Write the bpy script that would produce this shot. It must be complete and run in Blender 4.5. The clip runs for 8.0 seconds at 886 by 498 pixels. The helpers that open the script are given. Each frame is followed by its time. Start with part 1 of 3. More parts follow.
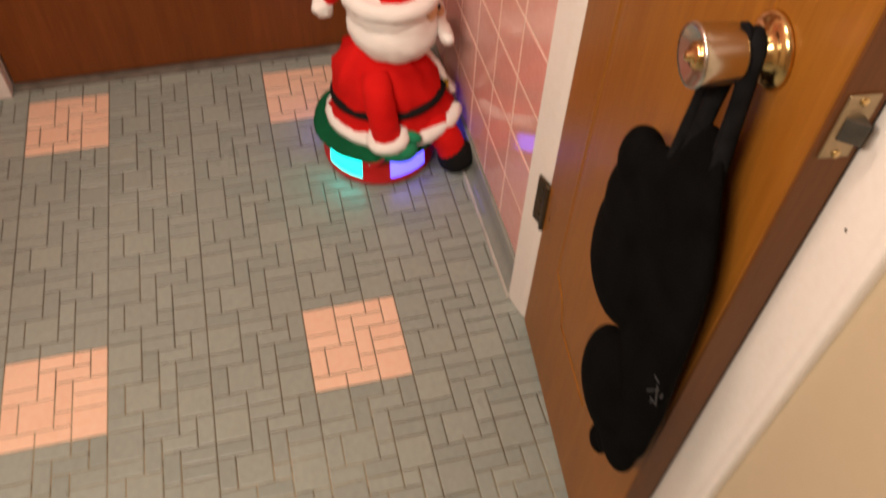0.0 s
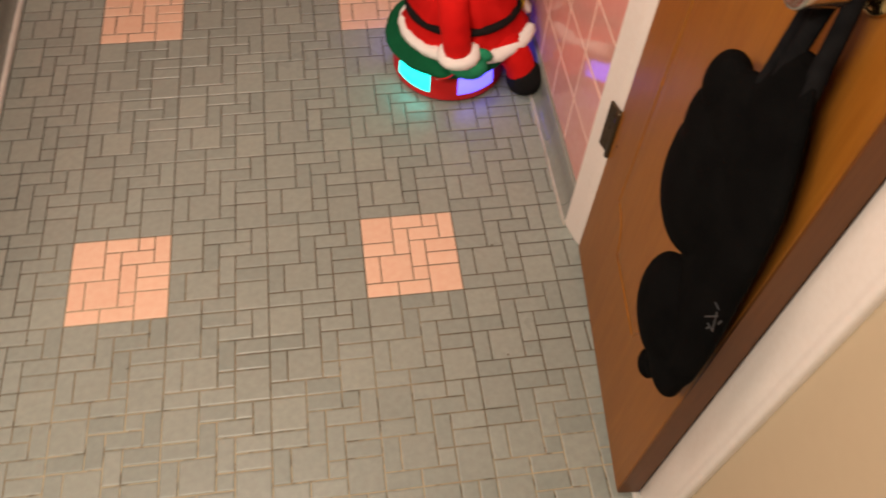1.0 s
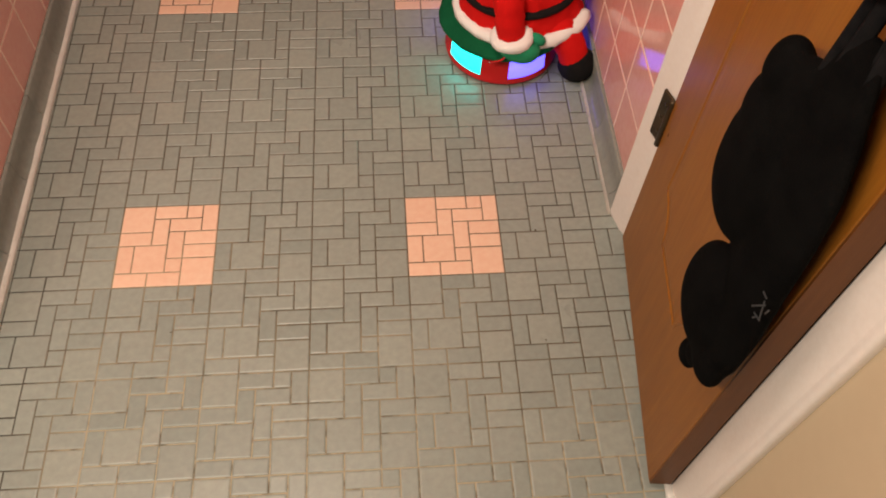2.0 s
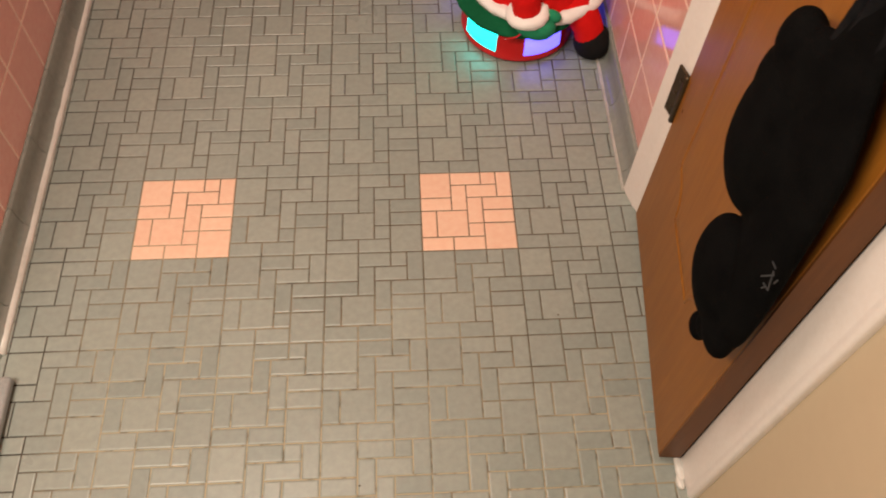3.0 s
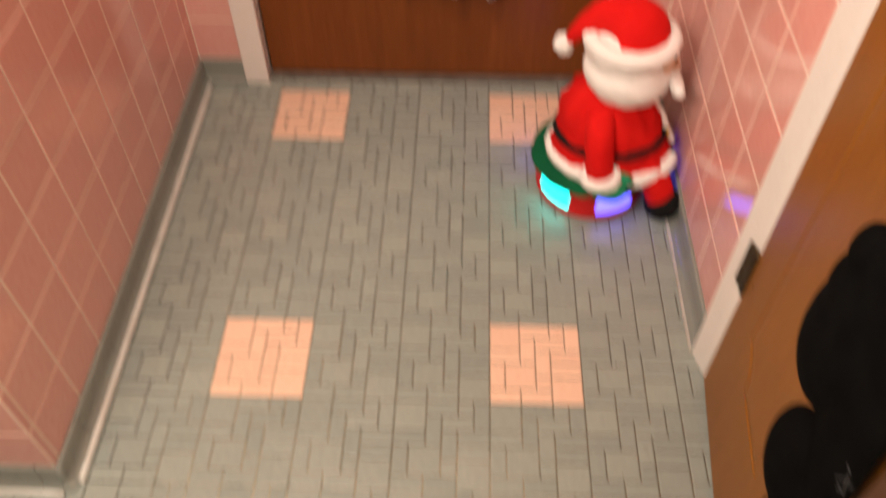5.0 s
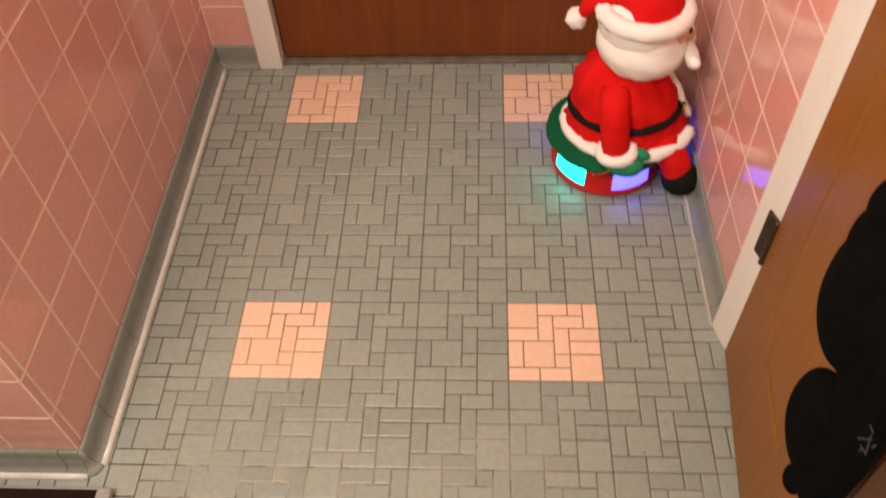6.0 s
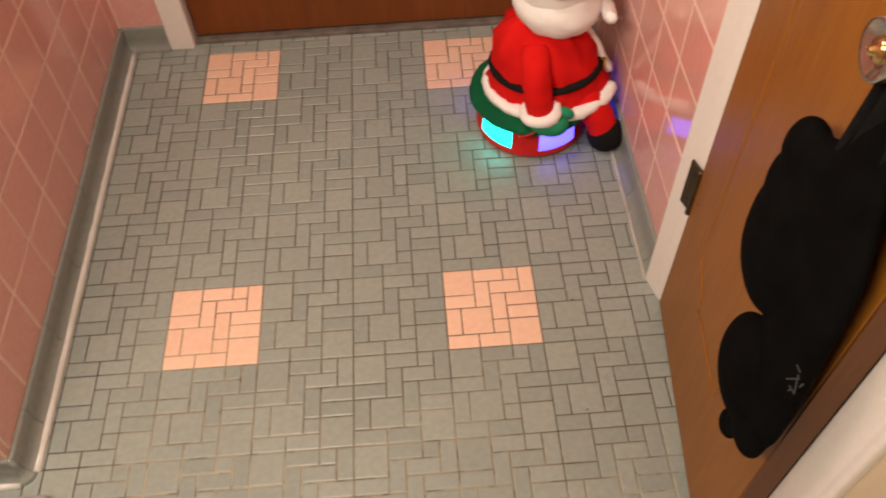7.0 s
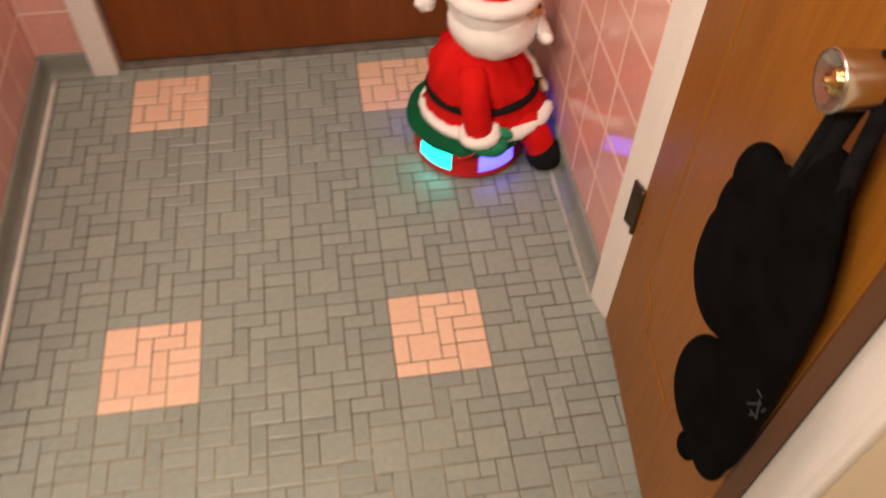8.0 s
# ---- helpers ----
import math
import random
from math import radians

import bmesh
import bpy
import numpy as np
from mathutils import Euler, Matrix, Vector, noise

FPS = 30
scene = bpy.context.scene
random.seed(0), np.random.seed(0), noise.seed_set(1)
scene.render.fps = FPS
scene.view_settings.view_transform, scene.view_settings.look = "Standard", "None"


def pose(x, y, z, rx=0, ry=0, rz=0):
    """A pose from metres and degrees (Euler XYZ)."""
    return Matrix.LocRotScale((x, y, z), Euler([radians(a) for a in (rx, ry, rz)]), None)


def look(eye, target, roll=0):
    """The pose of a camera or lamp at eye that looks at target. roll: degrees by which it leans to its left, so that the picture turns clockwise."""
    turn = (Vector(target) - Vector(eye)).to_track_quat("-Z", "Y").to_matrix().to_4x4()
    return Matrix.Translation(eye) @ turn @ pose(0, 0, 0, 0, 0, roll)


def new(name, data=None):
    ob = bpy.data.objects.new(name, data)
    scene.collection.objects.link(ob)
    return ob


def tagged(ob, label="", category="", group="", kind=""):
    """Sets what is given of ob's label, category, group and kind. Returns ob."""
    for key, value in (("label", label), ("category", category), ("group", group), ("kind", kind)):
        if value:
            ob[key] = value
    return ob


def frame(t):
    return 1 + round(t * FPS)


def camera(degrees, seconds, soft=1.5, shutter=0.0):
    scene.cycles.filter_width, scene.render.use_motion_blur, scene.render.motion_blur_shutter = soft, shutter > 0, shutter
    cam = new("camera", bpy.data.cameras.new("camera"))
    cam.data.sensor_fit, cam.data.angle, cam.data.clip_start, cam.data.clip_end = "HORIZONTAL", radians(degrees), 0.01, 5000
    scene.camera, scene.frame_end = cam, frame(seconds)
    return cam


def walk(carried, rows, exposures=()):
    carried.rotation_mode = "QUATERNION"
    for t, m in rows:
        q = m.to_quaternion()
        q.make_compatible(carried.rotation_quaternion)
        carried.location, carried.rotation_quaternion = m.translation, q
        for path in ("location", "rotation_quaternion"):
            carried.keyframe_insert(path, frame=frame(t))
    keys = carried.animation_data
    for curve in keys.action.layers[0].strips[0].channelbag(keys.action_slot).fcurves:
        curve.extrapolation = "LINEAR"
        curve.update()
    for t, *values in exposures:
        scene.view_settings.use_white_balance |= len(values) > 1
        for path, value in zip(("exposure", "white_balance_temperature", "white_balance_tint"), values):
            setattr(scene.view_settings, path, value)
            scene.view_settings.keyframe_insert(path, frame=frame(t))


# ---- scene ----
cam = camera(56.3, 8.0, soft=1.8, shutter=0.9)
PATH = [
    (0, (0.515, -0.707, 1.261), (0.864, 0.489, -0.303), 3.2),
    (0.033, (0.5145, -0.7075, 1.262), (0.8635, 0.478, -0.309), 3.4),
    (0.1, (0.512, -0.709, 1.265), (0.862, 0.455, -0.323), 3.9),
    (0.2, (0.514, -0.707, 1.259), (0.852, 0.411, -0.364), 4.4),
    (0.5, (0.5, -0.72, 1.254), (0.808, 0.352, -0.406), 5.3),
    (1, (0.488, -0.727, 1.256), (0.709, 0.355, -0.412), 4.6),
    (1.5, (0.479, -0.734, 1.252), (0.645, 0.345, -0.424), 4.5),
    (1.7, (0.477, -0.736, 1.25), (0.626, 0.34, -0.429), 4.3),
    (2.8, (0.489, -0.755, 1.252), (0.58, 0.289, -0.452), 2.1),
    (3, (0.48, -0.758, 1.253), (0.57, 0.279, -0.455), 2.5),
    (3.5, (0.473, -0.756, 1.253), (0.537, 0.277, -0.458), 2.4),
    (4, (0.469, -0.758, 1.261), (0.496, 0.285, -0.445), 1.0),
    (4.5, (0.474, -0.759, 1.26), (0.475, 0.31, -0.431), -0.0),
    (4.8, (0.464, -0.728, 1.296), (0.444, 0.397, -0.358), 0.2),
    (5, (0.453, -0.735, 1.328), (0.407, 0.534, -0.217), -0.2),
    (5.2, (0.458, -0.749, 1.322), (0.379, 0.592, -0.16), -0.8),
    (6.3, (0.466, -0.751, 1.302), (0.384, 0.478, -0.274), -4.0),
    (6.5, (0.471, -0.752, 1.297), (0.415, 0.476, -0.281), -4.0),
    (7, (0.482, -0.738, 1.29), (0.523, 0.457, -0.313), -2.5),
    (7.5, (0.49, -0.723, 1.29), (0.578, 0.481, -0.305), -1.5),
    (7.8, (0.477, -0.720, 1.290), (0.624, 0.478, -0.304), 0.3),
    (7.9, (0.475, -0.720, 1.292), (0.643, 0.478, -0.299), 0.8),
    (7.967, (0.467, -0.710, 1.288), (0.661, 0.491, -0.299), 1.3),
    (8, (0.463, -0.705, 1.286), (0.67, 0.498, -0.299), 1.6),
]
walk(cam, [(t, look(eye, target, roll)) for t, eye, target, roll in PATH],
     [(0.0, -0.01), (1.0, 0.03), (1.5, -0.01), (3.0, 0.13), (4.5, 0.20), (5.2, 0.27), (6.5, 0.15), (7.5, 0.10), (8.0, 0.08)])

# ---- world, light, exposure ----
world = bpy.data.worlds.new("world")
scene.world = world
world.use_nodes = True
world.node_tree.nodes["Background"].inputs["Color"].default_value = (1.0, 0.8, 0.6, 1)
world.node_tree.nodes["Background"].inputs["Strength"].default_value = 0.05
scene.view_settings.exposure = 0.0


def area_lamp(name, m, width, depth, watts, colour):
    data = bpy.data.lights.new(name, "AREA")
    data.shape, data.size, data.size_y, data.energy, data.color = "RECTANGLE", width, depth, watts, colour
    ob = new(name, data)
    ob.matrix_world = m
    return ob


WARM = (1.0, 0.835, 0.675)
# the lit fixture over the basin, out of view beside the camera, and the ceiling lamp
area_lamp("vanity_light", look((-0.26, -0.82, 1.80), (0.35, 0.2, 0.3)), 0.7, 0.16, 25, WARM)
area_lamp("ceiling_light", look((0.0, -0.08, 2.37), (0.0, -0.08, 0.0)), 0.28, 0.28, 15, WARM)


# ---- materials ----
def nodes_of(name):
    mat = bpy.data.materials.new(name)
    mat.use_nodes = True
    nt = mat.node_tree
    return mat, nt, nt.nodes["Principled BSDF"]


def add(nt, kind, **values):
    n = nt.nodes.new(kind)
    for k, v in values.items():
        n.inputs[k].default_value = v
    return n


def ramp(nt, fac, stops):
    r = nt.nodes.new("ShaderNodeValToRGB")
    e = r.color_ramp.elements
    while len(e) < len(stops):
        e.new(0.5)
    for el, (p, c) in zip(e, stops):
        el.position, el.color = p, (*c, 1)
    nt.links.new(fac, r.inputs["Fac"])
    return r.outputs["Color"]


def mix(nt, fac, a, b, mode="MIX"):
    m = nt.nodes.new("ShaderNodeMix")
    m.data_type, m.blend_type = "RGBA", mode
    for sock, v in ((m.inputs["Factor"], fac), (m.inputs["A"], a), (m.inputs["B"], b)):
        if isinstance(v, (int, float)):
            sock.default_value = v
        elif isinstance(v, tuple):
            sock.default_value = (*v, 1)
        else:
            nt.links.new(v, sock)
    return m.outputs["Result"]


def noise_tex(nt, scale, detail=4, rough=0.6, coord="Object", stretch=(1, 1, 1)):
    tc = nt.nodes.new("ShaderNodeTexCoord")
    mp = nt.nodes.new("ShaderNodeMapping")
    mp.inputs["Scale"].default_value = stretch
    nt.links.new(tc.outputs[coord], mp.inputs["Vector"])
    n = add(nt, "ShaderNodeTexNoise", Scale=scale, Detail=detail, Roughness=rough)
    nt.links.new(mp.outputs["Vector"], n.inputs["Vector"])
    return n.outputs["Fac"]


def world_noise(nt, scale, detail=4, stretch=(1, 1, 1)):
    g = nt.nodes.new("ShaderNodeNewGeometry")
    mp = nt.nodes.new("ShaderNodeMapping")
    mp.inputs["Scale"].default_value = stretch
    nt.links.new(g.outputs["Position"], mp.inputs["Vector"])
    n = add(nt, "ShaderNodeTexNoise", Scale=scale, Detail=detail)
    nt.links.new(mp.outputs["Vector"], n.inputs["Vector"])
    return n.outputs["Fac"]


def bump(nt, bsdf, height, strength, distance):
    b = add(nt, "ShaderNodeBump", Strength=strength, Distance=distance)
    nt.links.new(height, b.inputs["Height"])
    nt.links.new(b.outputs["Normal"], bsdf.inputs["Normal"])


def surface(name, a, b, scale, rough, relief=0.2, depth=0.001, metallic=0.0, fine=None, coat=0.0, rough_spread=0.1, shine=0.5, mottle=0.22):
    """Two colours mixed by coarse and fine noise, with relief and uneven gloss."""
    mat, nt, p = nodes_of(name)
    coarse = world_noise(nt, scale, 5)
    grain = world_noise(nt, fine or scale * 9, 4)
    col = ramp(nt, coarse, [(0.3, a), (0.7, b)])
    col = mix(nt, mottle, col, ramp(nt, grain, [(0.25, (0.25, 0.25, 0.25)), (0.75, (0.75, 0.75, 0.75))]), "OVERLAY")
    nt.links.new(col, p.inputs["Base Color"])
    rr = add(nt, "ShaderNodeMapRange")
    rr.inputs["To Min"].default_value, rr.inputs["To Max"].default_value = max(rough - rough_spread, 0.02), min(rough + rough_spread, 1)
    nt.links.new(coarse, rr.inputs["Value"])
    nt.links.new(rr.outputs["Result"], p.inputs["Roughness"])
    p.inputs["Metallic"].default_value = metallic
    p.inputs["Coat Weight"].default_value = coat
    p.inputs["Specular IOR Level"].default_value = shine
    if relief:
        bump(nt, p, grain, relief, depth)
    return mat


def tile_material(name, a, b, rough, by_island=False, stain=(0.5, 0.5, 0.5), spread=0.5, wave=0.0):
    """Glazed clay: each piece a little different, mottled, with faint stains across pieces."""
    mat, nt, p = nodes_of(name)
    if by_island:
        rnd = nt.nodes.new("ShaderNodeNewGeometry").outputs["Random Per Island"]
    else:
        rnd = nt.nodes.new("ShaderNodeObjectInfo").outputs["Random"]
    col = ramp(nt, rnd, [(0.5 - spread, a), (0.5 + spread, b)])
    mottle = world_noise(nt, 85, 5)
    col = mix(nt, 0.22, col, ramp(nt, mottle, [(0.3, (0.34, 0.34, 0.34)), (0.7, (0.66, 0.66, 0.66))]), "OVERLAY")
    blot = world_noise(nt, 6, 5)
    col = mix(nt, 0.30, col, ramp(nt, blot, [(0.35, stain), (0.65, (0.53, 0.53, 0.53))]), "OVERLAY")
    nt.links.new(col, p.inputs["Base Color"])
    rr = add(nt, "ShaderNodeMapRange")
    rr.inputs["To Min"].default_value, rr.inputs["To Max"].default_value = rough * 0.7, rough * 1.4
    nt.links.new(blot, rr.inputs["Value"])
    nt.links.new(rr.outputs["Result"], p.inputs["Roughness"])
    if wave:
        bump(nt, p, world_noise(nt, 22, 2), wave, 0.002)
    else:
        bump(nt, p, mottle, 0.25, 0.0006)
    return mat


def plain(name, col, rough, metallic=0.0, glow=0.0, glow_col=None):
    mat, nt, p = nodes_of(name)
    p.inputs["Base Color"].default_value = (*col, 1)
    p.inputs["Roughness"].default_value = rough
    p.inputs["Metallic"].default_value = metallic
    if glow:
        p.inputs["Emission Color"].default_value = (*(glow_col or col), 1)
        p.inputs["Emission Strength"].default_value = glow
    return mat


def wood(name, dark, light, rough, scale=1.0, coat=0.3):
    mat, nt, p = nodes_of(name)
    grain = noise_tex(nt, 9 * scale, 6, 0.65, stretch=(7, 7, 0.5))
    fine = noise_tex(nt, 60 * scale, 4, 0.6, stretch=(6, 6, 0.25))
    broad = noise_tex(nt, 2.2 * scale, 3, 0.5)
    col = ramp(nt, grain, [(0.3, dark), (0.7, light)])
    col = mix(nt, 0.25, col, ramp(nt, fine, [(0.3, (0.3, 0.3, 0.3)), (0.7, (0.65, 0.65, 0.65))]), "OVERLAY")
    col = mix(nt, 0.3, col, ramp(nt, broad, [(0.35, (0.4, 0.4, 0.4)), (0.65, (0.58, 0.58, 0.58))]), "OVERLAY")
    nt.links.new(col, p.inputs["Base Color"])
    p.inputs["Roughness"].default_value = rough
    p.inputs["Coat Weight"].default_value = coat
    p.inputs["Coat Roughness"].default_value = 0.25
    p.inputs["Specular IOR Level"].default_value = 0.22
    bump(nt, p, fine, 0.12, 0.0006)
    return mat


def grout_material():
    """Cement joints, sandy pale where glare is painted in, brown where dirt has stayed."""
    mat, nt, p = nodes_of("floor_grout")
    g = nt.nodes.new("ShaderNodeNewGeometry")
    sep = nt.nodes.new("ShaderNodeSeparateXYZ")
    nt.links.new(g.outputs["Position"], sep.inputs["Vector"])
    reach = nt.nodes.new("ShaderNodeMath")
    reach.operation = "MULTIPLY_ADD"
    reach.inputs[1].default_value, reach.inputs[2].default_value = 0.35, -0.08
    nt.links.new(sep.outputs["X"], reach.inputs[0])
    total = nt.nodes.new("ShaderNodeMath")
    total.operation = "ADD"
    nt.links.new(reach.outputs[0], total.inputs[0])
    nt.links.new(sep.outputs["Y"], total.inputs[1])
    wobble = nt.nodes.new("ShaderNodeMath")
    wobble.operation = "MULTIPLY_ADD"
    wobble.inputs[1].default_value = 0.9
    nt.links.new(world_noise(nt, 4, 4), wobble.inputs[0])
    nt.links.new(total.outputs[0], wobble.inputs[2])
    # the pale stop stands in for glare on the near-left joints
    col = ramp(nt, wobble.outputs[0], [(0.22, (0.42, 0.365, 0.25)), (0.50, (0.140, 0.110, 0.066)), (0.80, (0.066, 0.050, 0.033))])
    # joints beside the left wall painted darker, where they reflect no glare
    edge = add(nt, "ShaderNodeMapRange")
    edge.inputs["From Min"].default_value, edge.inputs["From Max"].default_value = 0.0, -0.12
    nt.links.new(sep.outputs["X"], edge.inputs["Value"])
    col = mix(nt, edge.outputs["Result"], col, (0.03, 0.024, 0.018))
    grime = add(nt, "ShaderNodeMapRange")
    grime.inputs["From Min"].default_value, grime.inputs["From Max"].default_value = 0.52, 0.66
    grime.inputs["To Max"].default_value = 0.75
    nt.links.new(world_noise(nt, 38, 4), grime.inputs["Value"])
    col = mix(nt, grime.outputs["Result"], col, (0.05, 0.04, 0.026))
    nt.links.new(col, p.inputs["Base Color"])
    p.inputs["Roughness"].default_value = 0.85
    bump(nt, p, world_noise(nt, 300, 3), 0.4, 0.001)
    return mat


M = {
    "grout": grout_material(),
    "grey": tile_material("grey_floor_tile", (0.255, 0.292, 0.270), (0.303, 0.338, 0.310), 0.30),
    "grey_large": tile_material("warm_grey_floor_tile", (0.276, 0.309, 0.284), (0.311, 0.344, 0.311), 0.30),
    "grey_bulk": tile_material("grey_floor_tile_joined", (0.255, 0.292, 0.270), (0.303, 0.338, 0.310), 0.30, by_island=True),
    "grey_large_bulk": tile_material("warm_grey_floor_tile_joined", (0.276, 0.309, 0.284), (0.311, 0.344, 0.311), 0.30, by_island=True),
    "salmon": tile_material("salmon_floor_tile", (0.78, 0.52, 0.39), (0.83, 0.57, 0.43), 0.34, stain=(0.48, 0.47, 0.46)),
    "pink": tile_material("pink_wall_tile", (0.74, 0.39, 0.345), (0.785, 0.43, 0.38), 0.10, wave=0.05),
    "wall_grout": surface("wall_grout", (0.88, 0.70, 0.60), (0.93, 0.78, 0.68), 8, 0.6, 0.2),
    "cove": tile_material("grey_cove_tile", (0.210, 0.226, 0.206), (0.246, 0.262, 0.238), 0.14, wave=0.05),
    "caulk": surface("caulk", (0.74, 0.74, 0.71), (0.60, 0.59, 0.55), 14, 0.3, 0.3),
    "grey_caulk": surface("grey_caulk", (0.50, 0.48, 0.44), (0.36, 0.34, 0.30), 16, 0.6, 0.3),
    "pink_paint": surface("pink_painted_plaster", (0.66, 0.36, 0.31), (0.70, 0.40, 0.35), 5, 0.5, 0.1),
    "beige_paint": surface("beige_painted_plaster", (0.535, 0.437, 0.30), (0.56, 0.46, 0.318), 3, 0.55, 0.0, fine=60, mottle=0.03),
    "white_paint": surface("white_gloss_paint", (0.80, 0.755, 0.72), (0.83, 0.785, 0.75), 7, 0.32, 0.15, fine=120),
    "ceiling": surface("ceiling_paint", (0.75, 0.73, 0.69), (0.8, 0.78, 0.74), 4, 0.8, 0.1),
    "oak": wood("varnished_honey_wood", (0.235, 0.084, 0.010), (0.300, 0.118, 0.015), 0.38, 1.0, 0.03),
    "oak_edge": wood("darker_wood_edge", (0.120, 0.042, 0.011), (0.160, 0.059, 0.015), 0.45, 1.0, 0.0),
    "brown": wood("brown_wood_door", (0.165, 0.046, 0.009), (0.215, 0.064, 0.013), 0.38, 0.7, 0.05),
    "stone": surface("threshold_stone", (0.11, 0.095, 0.08), (0.2, 0.175, 0.15), 30, 0.5, 0.3),
    "bronze": surface("dark_bronze", (0.05, 0.035, 0.02), (0.1, 0.07, 0.04), 40, 0.42, 0.2, metallic=0.8),
    "steel": surface("satin_steel", (0.62, 0.59, 0.54), (0.68, 0.65, 0.6), 30, 0.24, 0.05, metallic=1.0, rough_spread=0.05),
    "brass": surface("polished_brass", (0.68, 0.47, 0.2), (0.74, 0.53, 0.24), 30, 0.18, 0.05, metallic=1.0, rough_spread=0.06),
    "dull_brass": surface("dull_brass", (0.36, 0.27, 0.16), (0.44, 0.34, 0.21), 60, 0.42, 0.2, metallic=0.85),
    "dark_steel": surface("dark_steel", (0.16, 0.15, 0.14), (0.22, 0.21, 0.2), 60, 0.35, 0.1, metallic=0.9),
    "black_cloth": surface("black_fleece", (0.0022, 0.0022, 0.0024), (0.0045, 0.0045, 0.0045), 30, 0.95, 0.5, 0.002, fine=420, shine=0.04),
    "strap": surface("black_webbing", (0.006, 0.006, 0.007), (0.012, 0.012, 0.013), 60, 0.8, 0.5, 0.001, fine=700, shine=0.04),
    "print": plain("pale_print", (0.030, 0.032, 0.037), 0.6),
    "red_felt": surface("red_plush", (0.62, 0.008, 0.008), (0.72, 0.014, 0.012), 18, 0.9, 0.6, 0.0015, fine=520, shine=0.12),
    "fur": surface("white_fur", (0.92, 0.91, 0.89), (0.95, 0.94, 0.93), 40, 0.95, 0.6, 0.002, fine=420, shine=0.12, mottle=0.08),
    "green_felt": surface("green_felt", (0.004, 0.085, 0.035), (0.008, 0.12, 0.05), 25, 0.9, 0.5, 0.001, fine=500, shine=0.12),
    "mitten": surface("green_mitten", (0.020, 0.26, 0.13), (0.03, 0.31, 0.155), 25, 0.85, 0.5, 0.001, fine=500, shine=0.12),
    "skin": surface("peach_felt", (0.74, 0.46, 0.27), (0.78, 0.5, 0.3), 25, 0.9, 0.4, fine=500, shine=0.12),
    "rose": surface("rose_felt", (0.75, 0.33, 0.36), (0.78, 0.38, 0.4), 25, 0.85, 0.4, fine=500, shine=0.12),
    "black_felt": surface("black_plush", (0.008, 0.008, 0.008), (0.014, 0.013, 0.013), 25, 0.9, 0.5, fine=500, shine=0.12),
    "bead": plain("black_bead", (0.005, 0.005, 0.005), 0.12),
    "gold": plain("yellow_felt", (0.75, 0.5, 0.04), 0.6),
    "red_plastic": plain("red_plastic", (0.55, 0.012, 0.015), 0.25),
    "clear_window": plain("frosted_window", (0.7, 0.68, 0.66), 0.3),
    "glow_cyan": plain("cyan_lit_window", (0.1, 0.7, 0.7), 0.4, glow=3.5, glow_col=(0.0, 1.0, 0.85)),
    "glow_blue": plain("violet_lit_window", (0.3, 0.3, 0.8), 0.4, glow=3.0, glow_col=(0.10, 0.085, 1.0)),
    "glass": plain("black_glass", (0.004, 0.0035, 0.0035), 0.12),
    "rim": surface("grey_plastic_rim", (0.29, 0.30, 0.30), (0.34, 0.35, 0.35), 20, 0.35, 0.1),
    "knit_dark": None,
}


def knit_material():
    """Grey and white chevron knit."""
    mat, nt, p = nodes_of("chevron_knit")
    tc = nt.nodes.new("ShaderNodeTexCoord")
    sep = nt.nodes.new("ShaderNodeSeparateXYZ")
    nt.links.new(tc.outputs["Object"], sep.inputs["Vector"])
    tri = nt.nodes.new("ShaderNodeMath")
    tri.operation = "PINGPONG"
    tri.inputs[1].default_value = 0.007
    nt.links.new(sep.outputs["X"], tri.inputs[0])
    up = nt.nodes.new("ShaderNodeMath")
    up.operation = "ADD"
    nt.links.new(tri.outputs[0], up.inputs[0])
    nt.links.new(sep.outputs["Z"], up.inputs[1])
    band = nt.nodes.new("ShaderNodeMath")
    band.operation = "PINGPONG"
    band.inputs[1].default_value = 0.006
    nt.links.new(up.outputs[0], band.inputs[0])
    scale = nt.nodes.new("ShaderNodeMath")
    scale.operation = "MULTIPLY"
    scale.inputs[1].default_value = 166
    nt.links.new(band.outputs[0], scale.inputs[0])
    col = ramp(nt, scale.outputs[0], [(0.4, (0.22, 0.22, 0.22)), (0.6, (0.62, 0.59, 0.54))])
    nt.links.new(col, p.inputs["Base Color"])
    p.inputs["Roughness"].default_value = 0.9
    bump(nt, p, scale.outputs[0], 0.5, 0.002)
    return mat


M["knit_dark"] = knit_material()


# ---- building helpers ----
def finish(bm, mesh_name, material, smooth=False):
    me = bpy.data.meshes.new(mesh_name)
    bm.normal_update()
    bm.to_mesh(me)
    bm.free()
    for m in (material if isinstance(material, (list, tuple)) else [material]):
        me.materials.append(m)
    if smooth:
        me.polygons.foreach_set("use_smooth", [True] * len(me.polygons))
    return me


def part(name, bm, material, parent, label="", smooth=False, m=None):
    ob = new(name, finish(bm, name, material, smooth))
    ob.parent = parent
    if m is not None:
        ob.matrix_local = m
    if label:
        ob["label"] = label
    return ob


def thing(name, m, label, category, kind="", group=""):
    ob = new(name)
    ob.empty_display_size = 0.05
    ob.matrix_world = m
    return tagged(ob, label, category, group, kind)


def solid(name, bm, material, label, category="", kind="", smooth=False):
    return tagged(new(name, finish(bm, name, material, smooth)), label, category, "", kind)


